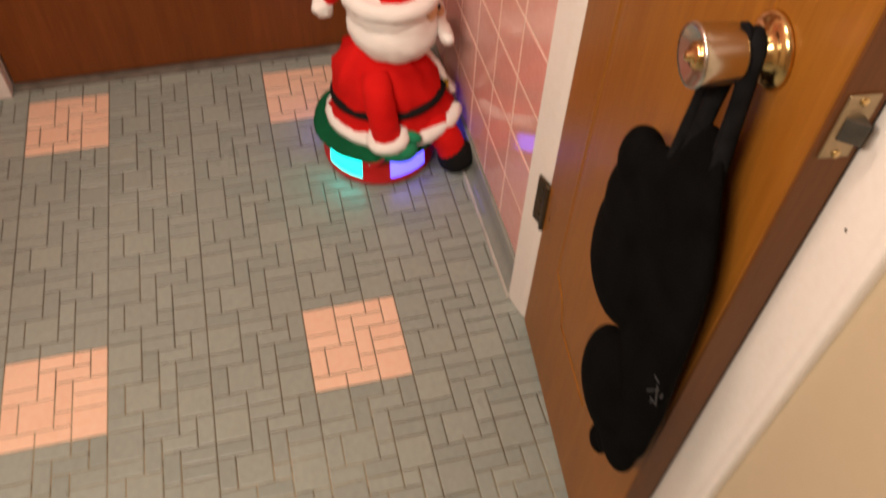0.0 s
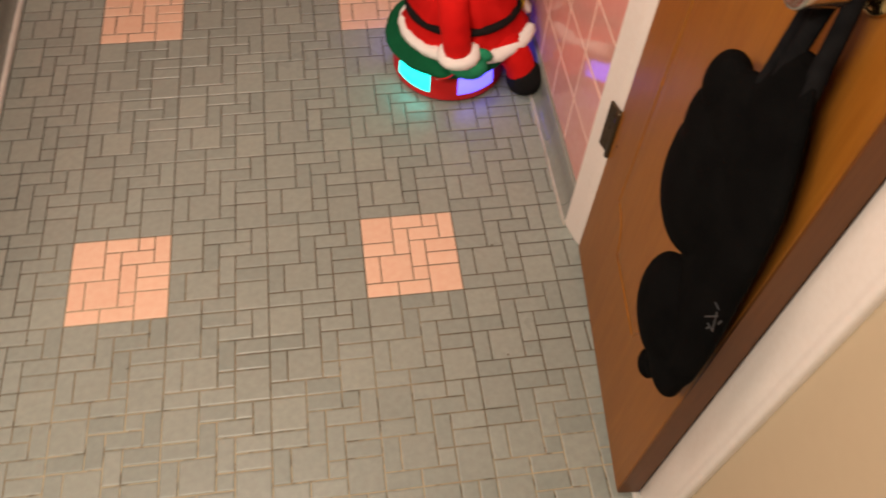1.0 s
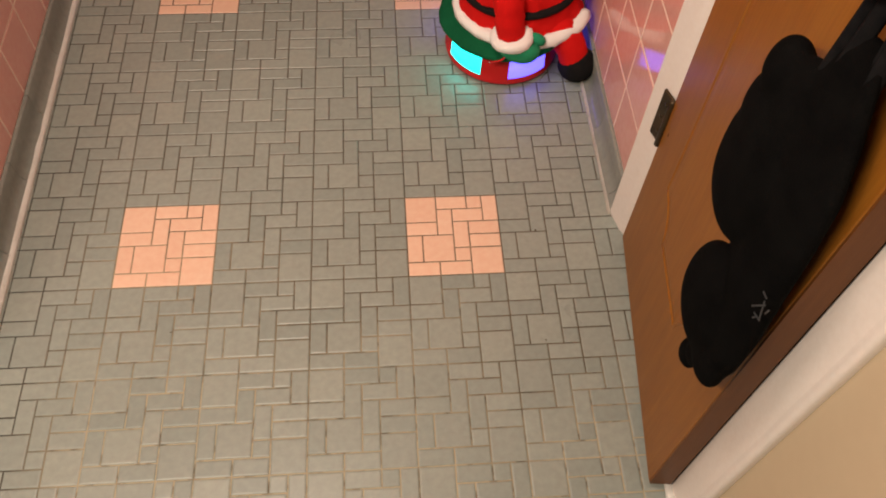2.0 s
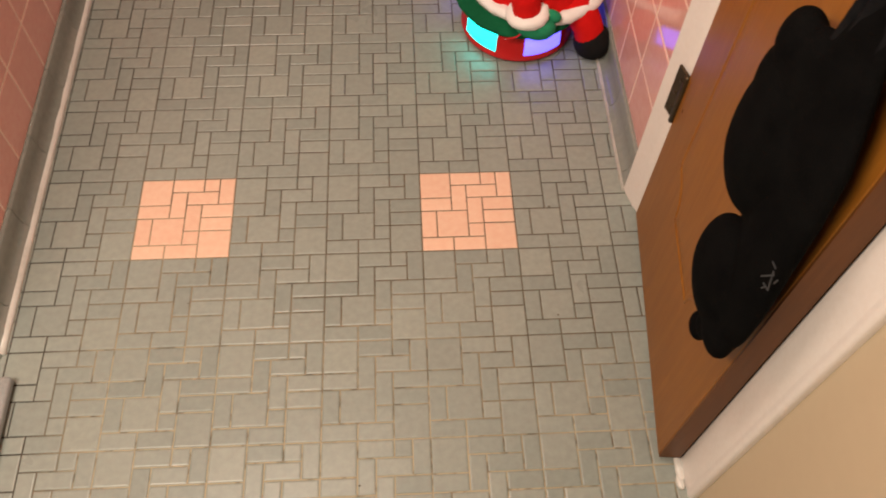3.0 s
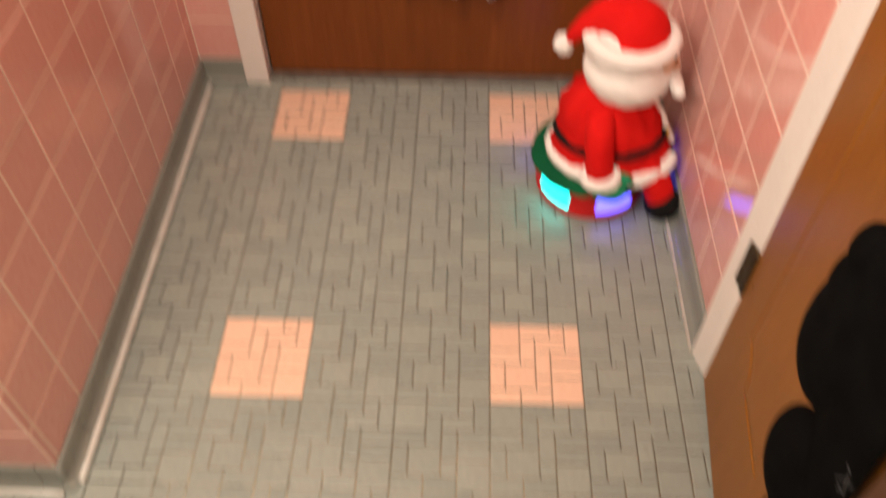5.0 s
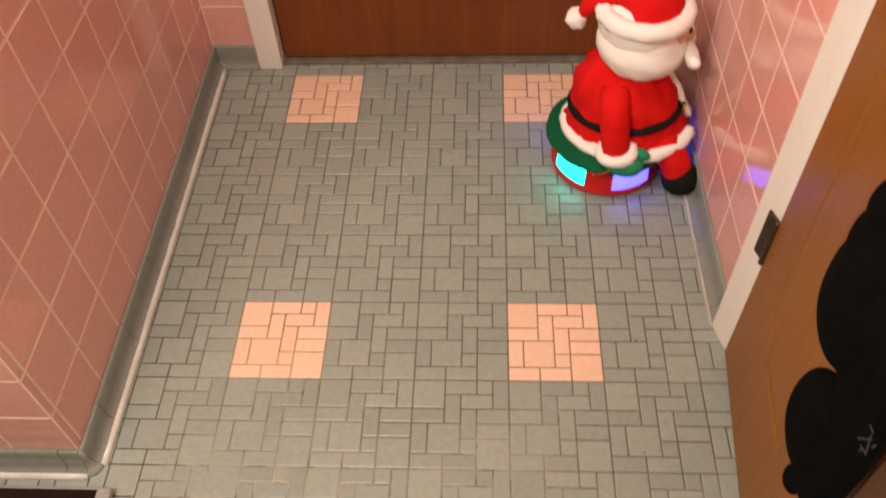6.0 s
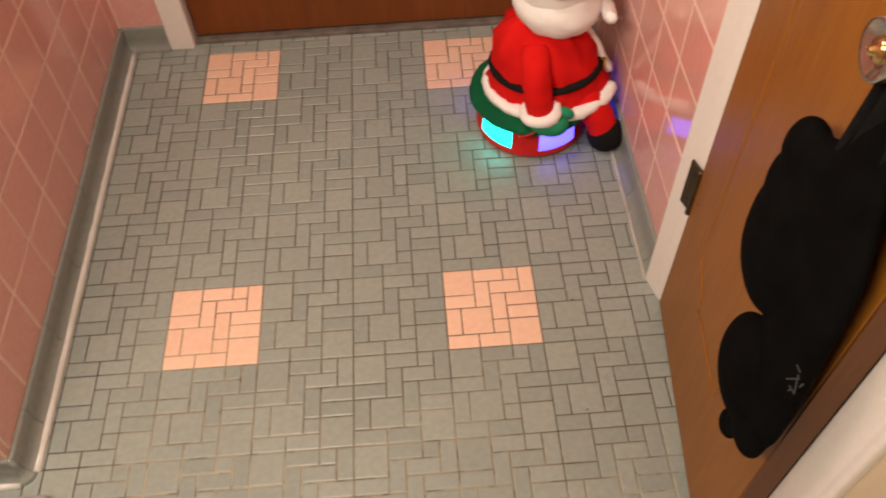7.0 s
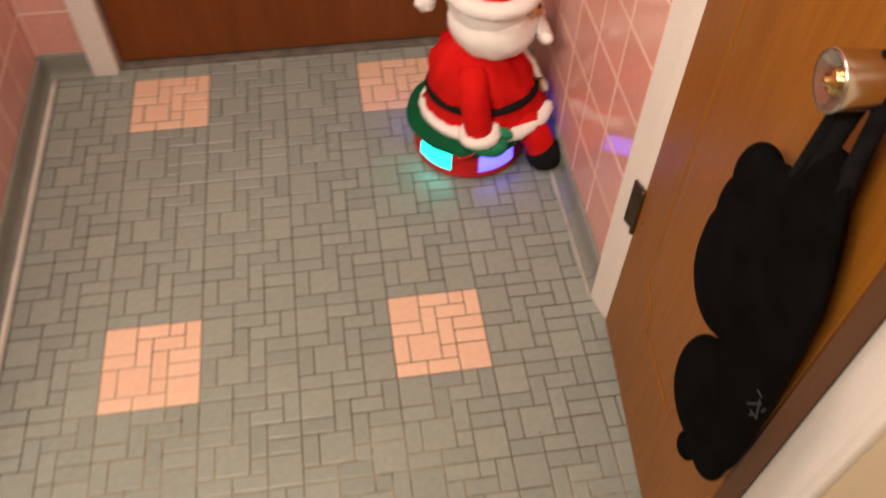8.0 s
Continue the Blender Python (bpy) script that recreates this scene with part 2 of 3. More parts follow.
def box(bm, x0, y0, z0, x1, y1, z1, bevel=0.0, segments=2):
    ret = bmesh.ops.create_cube(bm, size=1.0)
    vs = ret["verts"]
    for v in vs:
        v.co = Vector((x0 + (v.co.x + 0.5) * (x1 - x0), y0 + (v.co.y + 0.5) * (y1 - y0), z0 + (v.co.z + 0.5) * (z1 - z0)))
    if bevel:
        edges = {e for v in vs for e in v.link_edges}
        bmesh.ops.bevel(bm, geom=list(edges), offset=bevel, segments=segments, affect="EDGES", profile=0.6)
    return bm


def boxes(*rows):
    bm = bmesh.new()
    for r in rows:
        box(bm, *r)
    return bm


def lathe(profile, steps=32, axis="Z"):
    """A turned solid from (radius, height) pairs."""
    bm = bmesh.new()
    rings = []
    for r, h in profile:
        ring = []
        for i in range(steps):
            a = 2 * math.pi * i / steps
            p = (r * math.cos(a), r * math.sin(a), h)
            ring.append(bm.verts.new(p if axis == "Z" else (p[0], -h, p[1])))
        rings.append(ring)
    for a, b in zip(rings, rings[1:]):
        for i in range(steps):
            j = (i + 1) % steps
            bm.faces.new((a[i], a[j], b[j], b[i]))
    bm.faces.new(rings[0])
    bm.faces.new(rings[-1])
    bmesh.ops.recalc_face_normals(bm, faces=bm.faces)
    return bm


def tube(bm, points, radius, steps=10, flat=1.0, index=0):
    """A bent tube through the points; radius a number or one for each point."""
    pts = [Vector(p) for p in points]
    rings = []
    side = None
    for i, p in enumerate(pts):
        d = (pts[min(i + 1, len(pts) - 1)] - pts[max(i - 1, 0)]).normalized()
        if side is None:
            side = d.orthogonal().normalized()
        side = (side - d * side.dot(d)).normalized()
        up = d.cross(side)
        r = radius[i] if isinstance(radius, (list, tuple)) else radius
        rings.append([bm.verts.new(p + side * r * math.cos(2 * math.pi * k / steps) + up * r * flat * math.sin(2 * math.pi * k / steps)) for k in range(steps)])
    made = []
    for a, b in zip(rings, rings[1:]):
        for k in range(steps):
            j = (k + 1) % steps
            made.append(bm.faces.new((a[k], a[j], b[j], b[k])))
    made.append(bm.faces.new(rings[0][::-1]))
    made.append(bm.faces.new(rings[-1]))
    for f in made:
        f.material_index, f.smooth = index, True
    return bm


def curve_points(points, n):
    """Points on a smooth line through the given ones."""
    pts = [Vector(p) for p in points]
    out = []
    for i in range(n):
        u = i / (n - 1) * (len(pts) - 1)
        k = min(int(u), len(pts) - 2)
        f = u - k
        p0, p1, p2, p3 = pts[max(k - 1, 0)], pts[k], pts[k + 1], pts[min(k + 2, len(pts) - 1)]
        out.append(0.5 * ((2 * p1) + (p2 - p0) * f + (2 * p0 - 5 * p1 + 4 * p2 - p3) * f * f + (3 * p1 - p0 - 3 * p2 + p3) * f ** 3))
    return out


def blob(bm, m, index=0, u=20, v=14, rough=0.0, freq=40.0, seed=0.0):
    """A ball squeezed by the matrix m, with an uneven skin."""
    ret = bmesh.ops.create_uvsphere(bm, u_segments=u, v_segments=v, radius=1.0)
    fs = set()
    for w in ret["verts"]:
        n = w.co.normalized()
        w.co = m @ w.co
        if rough:
            w.co += (m.to_3x3() @ n).normalized() * rough * noise.noise(w.co * freq + Vector((seed, seed, 0)))
        fs.update(w.link_faces)
    for f in fs:
        f.material_index, f.smooth = index, True
    return ret["verts"]


def squeeze(x, y, z, sx, sy, sz, rx=0, ry=0, rz=0):
    return pose(x, y, z, rx, ry, rz) @ Matrix.Diagonal((sx, sy, sz, 1))


# ---- the room ----
LEFT, RIGHT, BACK, NEAR_END = -0.20, 0.91, 0.89, -0.174
HIGH, TILED, COVE = 2.40, 1.29, 0.062
B = 0.170          # one pattern square of floor tiles
U = B / 6
P = 0.1115         # wall tile with its joint

floor = solid("floor", boxes((-1.3, -2.5, -0.12, 1.1, 1.15, -0.0012)), M["grout"], "grey and salmon ceramic mosaic floor with worn grout and painted glare", "floor", "structure")
wall_left = solid("wall_left", boxes((-1.3, NEAR_END + 0.0008, 0, LEFT - 0.0008, BACK + 0.15, HIGH)), M["wall_grout"], "pink ceramic tiled wall with pale grout", "wall", "structure")
wall_back = solid("wall_back", boxes((LEFT - 0.0008, BACK + 0.0008, 0, -0.04, BACK + 0.14, HIGH), (0.771, BACK + 0.0008, 0, RIGHT + 0.0008, BACK + 0.14, HIGH), (-0.04, BACK + 0.006, 2.06, 0.771, BACK + 0.14, HIGH)),
                  M["wall_grout"], "pink ceramic tiled end wall round a door", "wall", "structure")
wall_right = solid("wall_right", boxes((RIGHT + 0.0008, 0.085, 0, 1.05, BACK + 0.14, HIGH), (RIGHT + 0.006, -0.405, 2.06, 1.05, 0.085, HIGH)),
                   M["wall_grout"], "pink ceramic tiled wall beside a narrow door", "wall", "structure")
solid("wall_right_near", boxes((0.905, -2.5, 0, 1.05, -0.405, HIGH)), M["beige_paint"], "beige painted plaster wall beside the door casing", "wall", "structure")
solid("closet_wall", boxes((1.06, -0.5, 0, 1.1, 0.2, HIGH)), M["beige_paint"], "plain plaster wall inside the closet", "wall", "structure")
solid("wall_front", boxes((-1.3, -2.5, 0, 0.905, -2.4, HIGH)), M["beige_paint"], "plain beige painted wall", "wall", "structure")
solid("wall_west", boxes((-1.3, -2.4, 0, -1.2, NEAR_END + 0.006, HIGH)), M["beige_paint"], "plain beige painted wall", "wall", "structure")
solid("ceiling", boxes((-1.3, -2.5, HIGH, 1.1, 1.15, HIGH + 0.1)), M["ceiling"], "plain white painted ceiling", "ceiling", "structure")
for nm, r in (("plaster_left", (LEFT - 0.004, NEAR_END + 0.004, TILED + 0.01, LEFT + 0.002, BACK, HIGH)), ("plaster_right", (RIGHT - 0.002, 0.116, TILED + 0.01, RIGHT + 0.004, BACK, HIGH)),
              ("plaster_end", (-1.2, NEAR_END - 0.002, TILED + 0.01, LEFT - 0.002, NEAR_END + 0.004, HIGH))):
    solid(nm, boxes(r), M["pink_paint"], "pink painted plaster above the tiles", "wall", "structure")


# ---- back door ----
def back_door():
    d = thing("door_1", pose(0, 0.905, 0), "closed brown wooden flush door in a white frame", "door", "structure")
    part("leaf", boxes((-0.030, 0, 0.014, 0.761, 0.04, 2.035, 0.002, 1)), M["brown"], d)
    for z in (0.28, 1.75):
        h = part("hinge", boxes((0.757, -0.004, z - 0.045, 0.763, 0.0, z + 0.045, 0.001, 1)), M["bronze"], d, "dark bronze hinge")
        bm = lathe([(0.006, -0.047), (0.006, 0.047)], 10)
        part("pin", bm, M["bronze"], h, smooth=False, m=pose(0.761, -0.006, z))
    return d


back_door()
solid("trim", boxes((-0.092, 0.872, 0, -0.034, 0.898, 2.06, 0.005, 3)), M["white_paint"], "white painted wooden door casing", "trim", "structure")
solid("trim", boxes((0.765, 0.872, 0, 0.821, 0.898, 2.06, 0.005, 3)), M["white_paint"], "white painted wooden door casing", "trim", "structure")
solid("trim", boxes((-0.092, 0.872, 2.06, 0.821, 0.898, 2.12, 0.005, 3)), M["white_paint"], "white painted wooden door head", "trim", "structure")
solid("door_jamb", boxes((-0.040, 0.898, 0, -0.034, 1.02, 2.06)), M["white_paint"], "white painted door jamb", "trim", "structure")
solid("door_jamb", boxes((0.765, 0.898, 0, 0.771, 1.02, 2.06)), M["white_paint"], "white painted door jamb", "trim", "structure")
solid("threshold", boxes((-0.034, 0.889, -0.02, 0.765, 1.02, 0.009, 0.003, 2)), M["stone"], "dark worn stone threshold under the brown door", "threshold", "structure")
solid("wall_beyond", boxes((-0.2, 1.03, 0, 0.91, 1.05, HIGH)), M["beige_paint"], "plain wall behind the closed door", "wall", "structure")


def hanging_cloth():
    """A knitted cloth bunched on a hook, its hem in loose folds."""
    t = thing("hanging_towel", pose(0.41, 0.885, 0), "grey and white chevron knit cloth hanging on the brown door", "towel")
    for k, (x0, x1, z0, phase) in enumerate(((-0.112, 0.080, 0.290, 0.4), (0.062, 0.132, 0.280, 2.0))):
        bm = bmesh.new()
        nx, nz = 26, 22
        grid = []
        for j in range(nz):
            v = j / (nz - 1)
            row = []
            for i in range(nx):
                u = i / (nx - 1)
                spread = 0.35 + 0.65 * (1 - v) ** 0.7
                x = (x0 + (x1 - x0) * u) * spread + 0.0
                hem = (0.018 * math.sin(u * 6.2 + phase) + 0.004 * math.sin(u * 17 + phase)) * (1 - v) ** 2
                y = -0.012 - 0.006 * k - 0.007 * (1 + math.sin(u * 11 + phase * 2 + v * 1.5)) - 0.004 * math.sin(u * 23 + v * 3)
                row.append(bm.verts.new((x, y, z0 + hem + v * (1.02 - z0))))
            grid.append(row)
        for a, b in zip(grid, grid[1:]):
            for i in range(nx - 1):
                bm.faces.new((a[i], a[i + 1], b[i + 1], b[i]))
        ob = part("cloth" if k == 0 else "cloth_end", bm, M["knit_dark"], t, smooth=True)
        ob.modifiers.new("thick", "SOLIDIFY").thickness = 0.005
    bm = bmesh.new()
    tube(bm, curve_points([(0, 0.018, 1.06), (0, -0.02, 1.05), (0, -0.035, 1.02), (0, -0.03, 1.0)], 9), 0.005, 8)
    part("hook", bm, M["brass"], t, "small brass hook")


hanging_cloth()


# ---- narrow door, ajar ----
bm = bmesh.new()
foot = [bm.verts.new((x, y, 0)) for x, y in ((0.888, 0.122), (0.8982, 0.080), (0.9055, 0.066), (0.93, 0.066), (0.93, 0.122))]
face = bm.faces.new(foot)
up = bmesh.ops.extrude_face_region(bm, geom=[face])
for v in up["geom"]:
    if isinstance(v, bmesh.types.BMVert):
        v.co.z = 2.06
bmesh.ops.recalc_face_normals(bm, faces=bm.faces)
bmesh.ops.bevel(bm, geom=list(bm.edges), offset=0.004, segments=3, affect="EDGES", profile=0.6)
solid("trim", bm, M["white_paint"], "white painted splayed door casing with a scuffed foot", "trim", "structure")
solid("door_jamb", boxes((0.93, 0.067, 0, 1.05, 0.085, 2.06)), M["white_paint"], "white painted jamb of the narrow door", "trim", "structure")
bm = bmesh.new()
casing = [(0.908, -0.3885), (0.8965, -0.3885), (0.8940, -0.3895), (0.8928, -0.3925), (0.8925, -0.400), (0.8927, -0.425), (0.8932, -0.4330), (0.8940, -0.4365), (0.8943, -0.4390), (0.8938, -0.4425),
          (0.8940, -0.4470), (0.8955, -0.4500), (0.8985, -0.4518), (0.905, -0.4520), (0.908, -0.4515)]
low, high = [[bm.verts.new((x, y, z)) for x, y in casing] for z in (0.0, 2.06)]
for i in range(len(casing)):
    j = (i + 1) % len(casing)
    bm.faces.new((low[i], low[j], high[j], high[i])).smooth = j > 0
for ring in (low, high):
    bm.faces.new([bm.verts.new(v.co) for v in ring])
bmesh.ops.recalc_face_normals(bm, faces=bm.faces)
solid("trim", bm, M["white_paint"], "white painted door casing with a rounded bead beside a beige wall", "trim", "structure")
solid("door_jamb", boxes((0.908, -0.405, 0, 1.05, -0.3885, 2.06)), M["white_paint"], "white painted latch jamb of the narrow door", "trim", "structure")
solid("trim", boxes((0.893, -0.440, 2.06, 0.918, 0.122, 2.12, 0.005, 3)), M["white_paint"], "white painted head of the narrow door", "trim", "structure")

LEAF = pose(0.899, 0.062, 0, 0, 0, -95.35)   # local x runs along the leaf to its latch edge, -y faces the room


def panel_outline(x0, x1, z0, z1, r):
    """A tall panel whose corners are scooped."""
    pts = []
    for cx, cz, a0 in ((x0, z0, 90), (x1, z0, 180), (x1, z1, 270), (x0, z1, 0)):
        arc = []
        for k in range(9):
            a = radians(a0 - 90 * k / 8)
            arc.append((cx + r * math.cos(a), cz + r * math.sin(a)))
        pts += arc
    return pts


def narrow_door():
    d = thing("door_2", LEAF, "honey-brown wooden panel door standing slightly ajar", "door", "structure")
    part("leaf", boxes((0.003, 0, 0.012, 0.4495, 0.034, 2.03, 0.0015, 1)), M["oak"], d)
    part("edge_strip", boxes((0.4495, 0.001, 0.012, 0.4525, 0.033, 2.03)), M["oak_edge"], d, "darker bare wood edge")
    out = panel_outline(0.097, 0.353, 0.222, 1.90, 0.058)
    bm = bmesh.new()
    loop = []
    for (xa, za), (xb, zb) in zip(out, out[1:] + out[:1]):
        loop.append((xa, 0.0030, za))
        gap = math.hypot(xb - xa, zb - za)
        if gap > 0.03:
            loop += [(xa + (xb - xa) * f, 0.0030, za + (zb - za) * f) for f in (0.002 / gap, 0.25, 0.5, 0.75, 1 - 0.002 / gap)]
    tube(bm, loop + loop[:1], 0.0046, 14)
    part("moulding", bm, M["oak"], d, smooth=True)
    bm = bmesh.new()
    cx, cz = 0.225, 1.06
    inner = [bm.verts.new((cx + (x - cx) * 0.86, -0.0012, cz + (z - cz) * 0.979)) for x, z in out]
    outer = [bm.verts.new((cx + (x - cx) * 0.97, 0.0008, cz + (z - cz) * 0.995)) for x, z in out]
    n = len(out)
    bm.faces.new(inner)
    for i in range(n):
        bm.faces.new((outer[i], outer[(i + 1) % n], inner[(i + 1) % n], inner[i]))
    bmesh.ops.recalc_face_normals(bm, faces=bm.faces)
    part("panel", bm, M["oak"], d)
    # knob with its rose
    rose = part("rosette", lathe([(0.028, 0.0), (0.028, 0.003), (0.0255, 0.006), (0.022, 0.008), (0.017, 0.010), (0.014, 0.022), (0.013, 0.026)], 36, "Y"), M["brass"], d, "polished brass rosette", True, pose(0.372, 0, 0.902))
    knob = part("knob", lathe([(0.012, 0.024), (0.019, 0.026), (0.0215, 0.030), (0.0225, 0.053), (0.0235, 0.059), (0.0225, 0.0615), (0.0200, 0.0605), (0.015, 0.057), (0.010, 0.0565)], 40, "Y"), M["steel"], d, "satin steel door knob", True, pose(0.372, 0, 0.902))
    part("button", lathe([(0.010, 0.053), (0.010, 0.059), (0.008, 0.0605), (0.004, 0.061), (0.0035, 0.065), (0.001, 0.0655)], 24, "Y"), M["brass"], knob, "brass privacy button", True)
    # latch in the edge
    latch = part("latch_plate", boxes((0.4525, 0.006, 0.876, 0.4545, 0.028, 0.930, 0.0006, 1)), M["dull_brass"], d, "dull brass latch plate")
    bm = bmesh.new()
    bolt = box(bm, 0.4545, 0.011, 0.894, 0.464, 0.024, 0.912)
    for v in bolt.verts:
        if v.co.x > 0.46 and v.co.y < 0.015:
            v.co.x = 0.4555
    part("bolt", bm, M["dark_steel"], latch, "steel latch bolt")
    for z in (0.880, 0.925):
        part("screw", lathe([(0.0032, 0), (0.0032, 0.0012), (0.001, 0.0015)], 12), M["brass"], latch, "", True, pose(0.4545, 0.0175, z, 0, 90, 0))
    # hinge by the casing
    for z in (0.315, 1.75):
        plate = LEAF.inverted() @ pose(0.8952, 0.0855, z, 0, 0, -73.6)
        h = part("hinge", boxes((-0.004, -0.0035, -0.047, 0.022, 0.001, 0.047, 0.001, 1)), M["bronze"], d, "dark weathered bronze hinge leaf", False, plate)
        part("pin", lathe([(0.003, -0.050), (0.0052, -0.047), (0.0052, 0.047), (0.003, 0.050)], 12), M["bronze"], h, "", True, pose(0.0245, -0.005, 0))
        for k in (-0.028, 0.0, 0.028):
            part("screw", lathe([(0.0032, 0.0), (0.0032, 0.0008), (0.001, 0.0012)], 10, "Y"), M["bronze"], h, "", True, pose(0.008 + 0.004 * (k != 0), -0.0035, k))
    bm = bmesh.new()
    blob(bm, squeeze(0.026, 0.0, 0.318, 0.0022, 0.001, 0.004), 0, 10, 6)
    part("chip", bm, M["oak_edge"], d, "small dark chip in the varnish")


narrow_door()


def hanging_bag():
    """A soft bag gathered on the knob by two straps: folded lobes that sag against the door."""
    b = thing("fabric_bag", LEAF, "limp black fabric bag hanging by straps from the door knob", "bag")
    bm = bmesh.new()
    lumps = ((0.338, 0.036, 0.632, 0.070, 0.029, 0.095, 0, 10, 0), (0.310, 0.038, 0.735, 0.033, 0.021, 0.034, 0, 0, 0),
             (0.388, 0.036, 0.470, 0.058, 0.028, 0.072, 0, -8, 0), (0.420, 0.035, 0.400, 0.020, 0.014, 0.020, 0, 0, 0), (0.440, 0.034, 0.432, 0.034, 0.017, 0.038, 0, 0, 0),
             (0.410, 0.037, 0.378, 0.019, 0.012, 0.015, 0, 25, 0), (0.326, 0.037, 0.682, 0.054, 0.025, 0.052, 0, 10, 0), (0.340, 0.034, 0.722, 0.040, 0.020, 0.058, 0, 12, 0))
    for k, (s, off, z, a, c, h, rx, ry, rz) in enumerate(lumps):
        blob(bm, squeeze(s, -off, z, a, c, h, rx, ry, rz), 0, 24, 18, 0.003, 16, k * 3.1)
    # the flatter side that hangs from the straps: height, its two edges along the leaf, half thickness
    sections = ((0.838, 0.372, 0.402, 0.005), (0.815, 0.355, 0.412, 0.011), (0.770, 0.335, 0.434, 0.015), (0.720, 0.330, 0.452, 0.017), (0.660, 0.335, 0.460, 0.018),
                (0.590, 0.345, 0.466, 0.019), (0.520, 0.360, 0.474, 0.019), (0.460, 0.380, 0.474, 0.018), (0.425, 0.400, 0.466, 0.013), (0.410, 0.425, 0.450, 0.005))
    rings = []
    for k, (z, s0, s1, t) in enumerate(sections):
        ring = []
        for i in range(20):
            a = math.tau * i / 20
            pleat = 0.0035 * math.sin(3 * a + k * 0.8) * (0.4 if k in (0, 9) else 1.0)
            ring.append(bm.verts.new(((s0 + s1) / 2 + (s1 - s0) / 2 * math.cos(a), -0.026 - (t + pleat) * math.sin(a), z)))
        rings.append(ring)
    for u, v in zip(rings, rings[1:]):
        for i in range(20):
            bm.faces.new((u[i], u[(i + 1) % 20], v[(i + 1) % 20], v[i]))
    bm.faces.new(rings[0])
    bm.faces.new(rings[-1])
    bmesh.ops.recalc_face_normals(bm, faces=bm.faces)
    body = part("pouch", bm, M["black_cloth"], b, smooth=True)
    rem = body.modifiers.new("merge", "REMESH")
    rem.mode, rem.voxel_size, rem.use_smooth_shade = "VOXEL", 0.0032, True
    sm = body.modifiers.new("soften", "SMOOTH")
    sm.factor, sm.iterations = 0.5, 8
    for dx, dz in ((-0.003, 0.0), (0.004, 0.006)):
        bm = bmesh.new()
        tube(bm, curve_points([(0.358 + dx * 2.2, -0.034, 0.765 + dz), (0.362 + dx * 2, -0.032, 0.830), (0.366 + dx * 2, -0.030, 0.885), (0.372 + dx * 1.7, -0.0235 + dx * 0.2, 0.915), (0.372, -0.0225 + dx * 0.2, 0.9205),
                               (0.380 + dx, -0.0225 + dx * 0.2, 0.913), (0.388 + dx, -0.024, 0.885), (0.400 + dx * 1.8, -0.027, 0.80)], 26), 0.0072, 8, 0.4)
        part("strap", bm, M["strap"], b, smooth=True)
    bm = bmesh.new()
    for i, (s, z, w, h, a) in enumerate(((0.470, 0.602, 0.0016, 0.030, 28), (0.477, 0.606, 0.0016, 0.020, -25), (0.476, 0.592, 0.0014, 0.014, 60), (0.467, 0.616, 0.0014, 0.010, 70), (0.482, 0.612, 0.0014, 0.009, 10), (0.472, 0.584, 0.0014, 0.010, 20))):
        vs = bmesh.ops.create_cube(bm, size=1.0)["verts"]
        for v in vs:
            v.co = squeeze(s, -0.0465 + i * 0.0005, z, w, 0.001, h, 0, a, 0) @ v.co
    part("emblem", bm, M["print"], b, "worn pale printed emblem")


hanging_bag()


# ---- scale on the floor ----
def floor_scale():
    s = thing("bathroom_scale", pose(-0.297, -0.372, 0), "black glass bathroom scale with a grey rim lying on the floor", "scale")
    bm = bmesh.new()
    box(bm, -0.152, -0.152, 0.006, 0.152, 0.152, 0.023, 0.006, 3)
    part("rim", bm, M["rim"], s, "grey plastic rim", True)
    part("plate", boxes((-0.130, -0.150, 0.0225, 0.130, 0.146, 0.0245, 0.0006, 1)), M["glass"], s, "glossy black glass plate")
    for x in (-0.12, 0.12):
        for y in (-0.12, 0.12):
            part("foot", lathe([(0.012, 0.0), (0.014, 0.002), (0.014, 0.007)], 16), M["black_felt"], s, "", True, pose(x, y, 0))


floor_scale()


# ---- small marks ----
bm = bmesh.new()
blob(bm, squeeze(0.8926, -0.417, 0.825, 0.0006, 0.0013, 0.0019), 0, 10, 8)
solid("nail_hole", bm, M["bronze"], "dark nail hole in the white casing", "mark", smooth=True)
bm = bmesh.new()
blob(bm, squeeze(0.889, -0.402, 0.004, 0.009, 0.022, 0.006), 0, 16, 10, 0.004, 70)
blob(bm, squeeze(0.886, -0.425, 0.003, 0.007, 0.012, 0.004), 0, 12, 8, 0.003, 80, 3)
solid("caulk_lump", bm, M["caulk"], "ragged pale caulk at the foot of the casing", "caulk", smooth=True)
for k, (x, y, d) in enumerate(((0.745, 0.087, 0.0022), (0.62, -0.44, 0.0018), (0.40, -0.41, 0.0016), (-0.055, -0.02, 0.0016), (0.735, -0.135, 0.0018), (0.11, -0.09, 0.0013))):
    bm = bmesh.new()
    blob(bm, squeeze(x, y, 0.0006, d, d * 0.8, 0.0006), 0, 8, 6, 0.0004, 300, k)
    tagged(solid("dirt_speck", bm, M["bronze"], "tiny dark dirt speck on the floor", "dirt", smooth=True), group="specks on the floor")
bm = bmesh.new()
tube(bm, curve_points([(0.80, 0.455, 0.001), (0.815, 0.475, 0.0015), (0.835, 0.478, 0.001), (0.852, 0.466, 0.0015), (0.868, 0.470, 0.002)], 20), 0.0004, 5)
solid("hair", bm, M["bronze"], "loose dark hair lying on the floor tiles", "hair", smooth=True)


# ---- the toy: one plain mesh ----
TOY = ["red_felt", "fur", "green_felt", "mitten", "skin", "rose", "black_felt", "bead", "gold", "red_plastic", "clear_window", "glow_cyan", "glow_blue"]


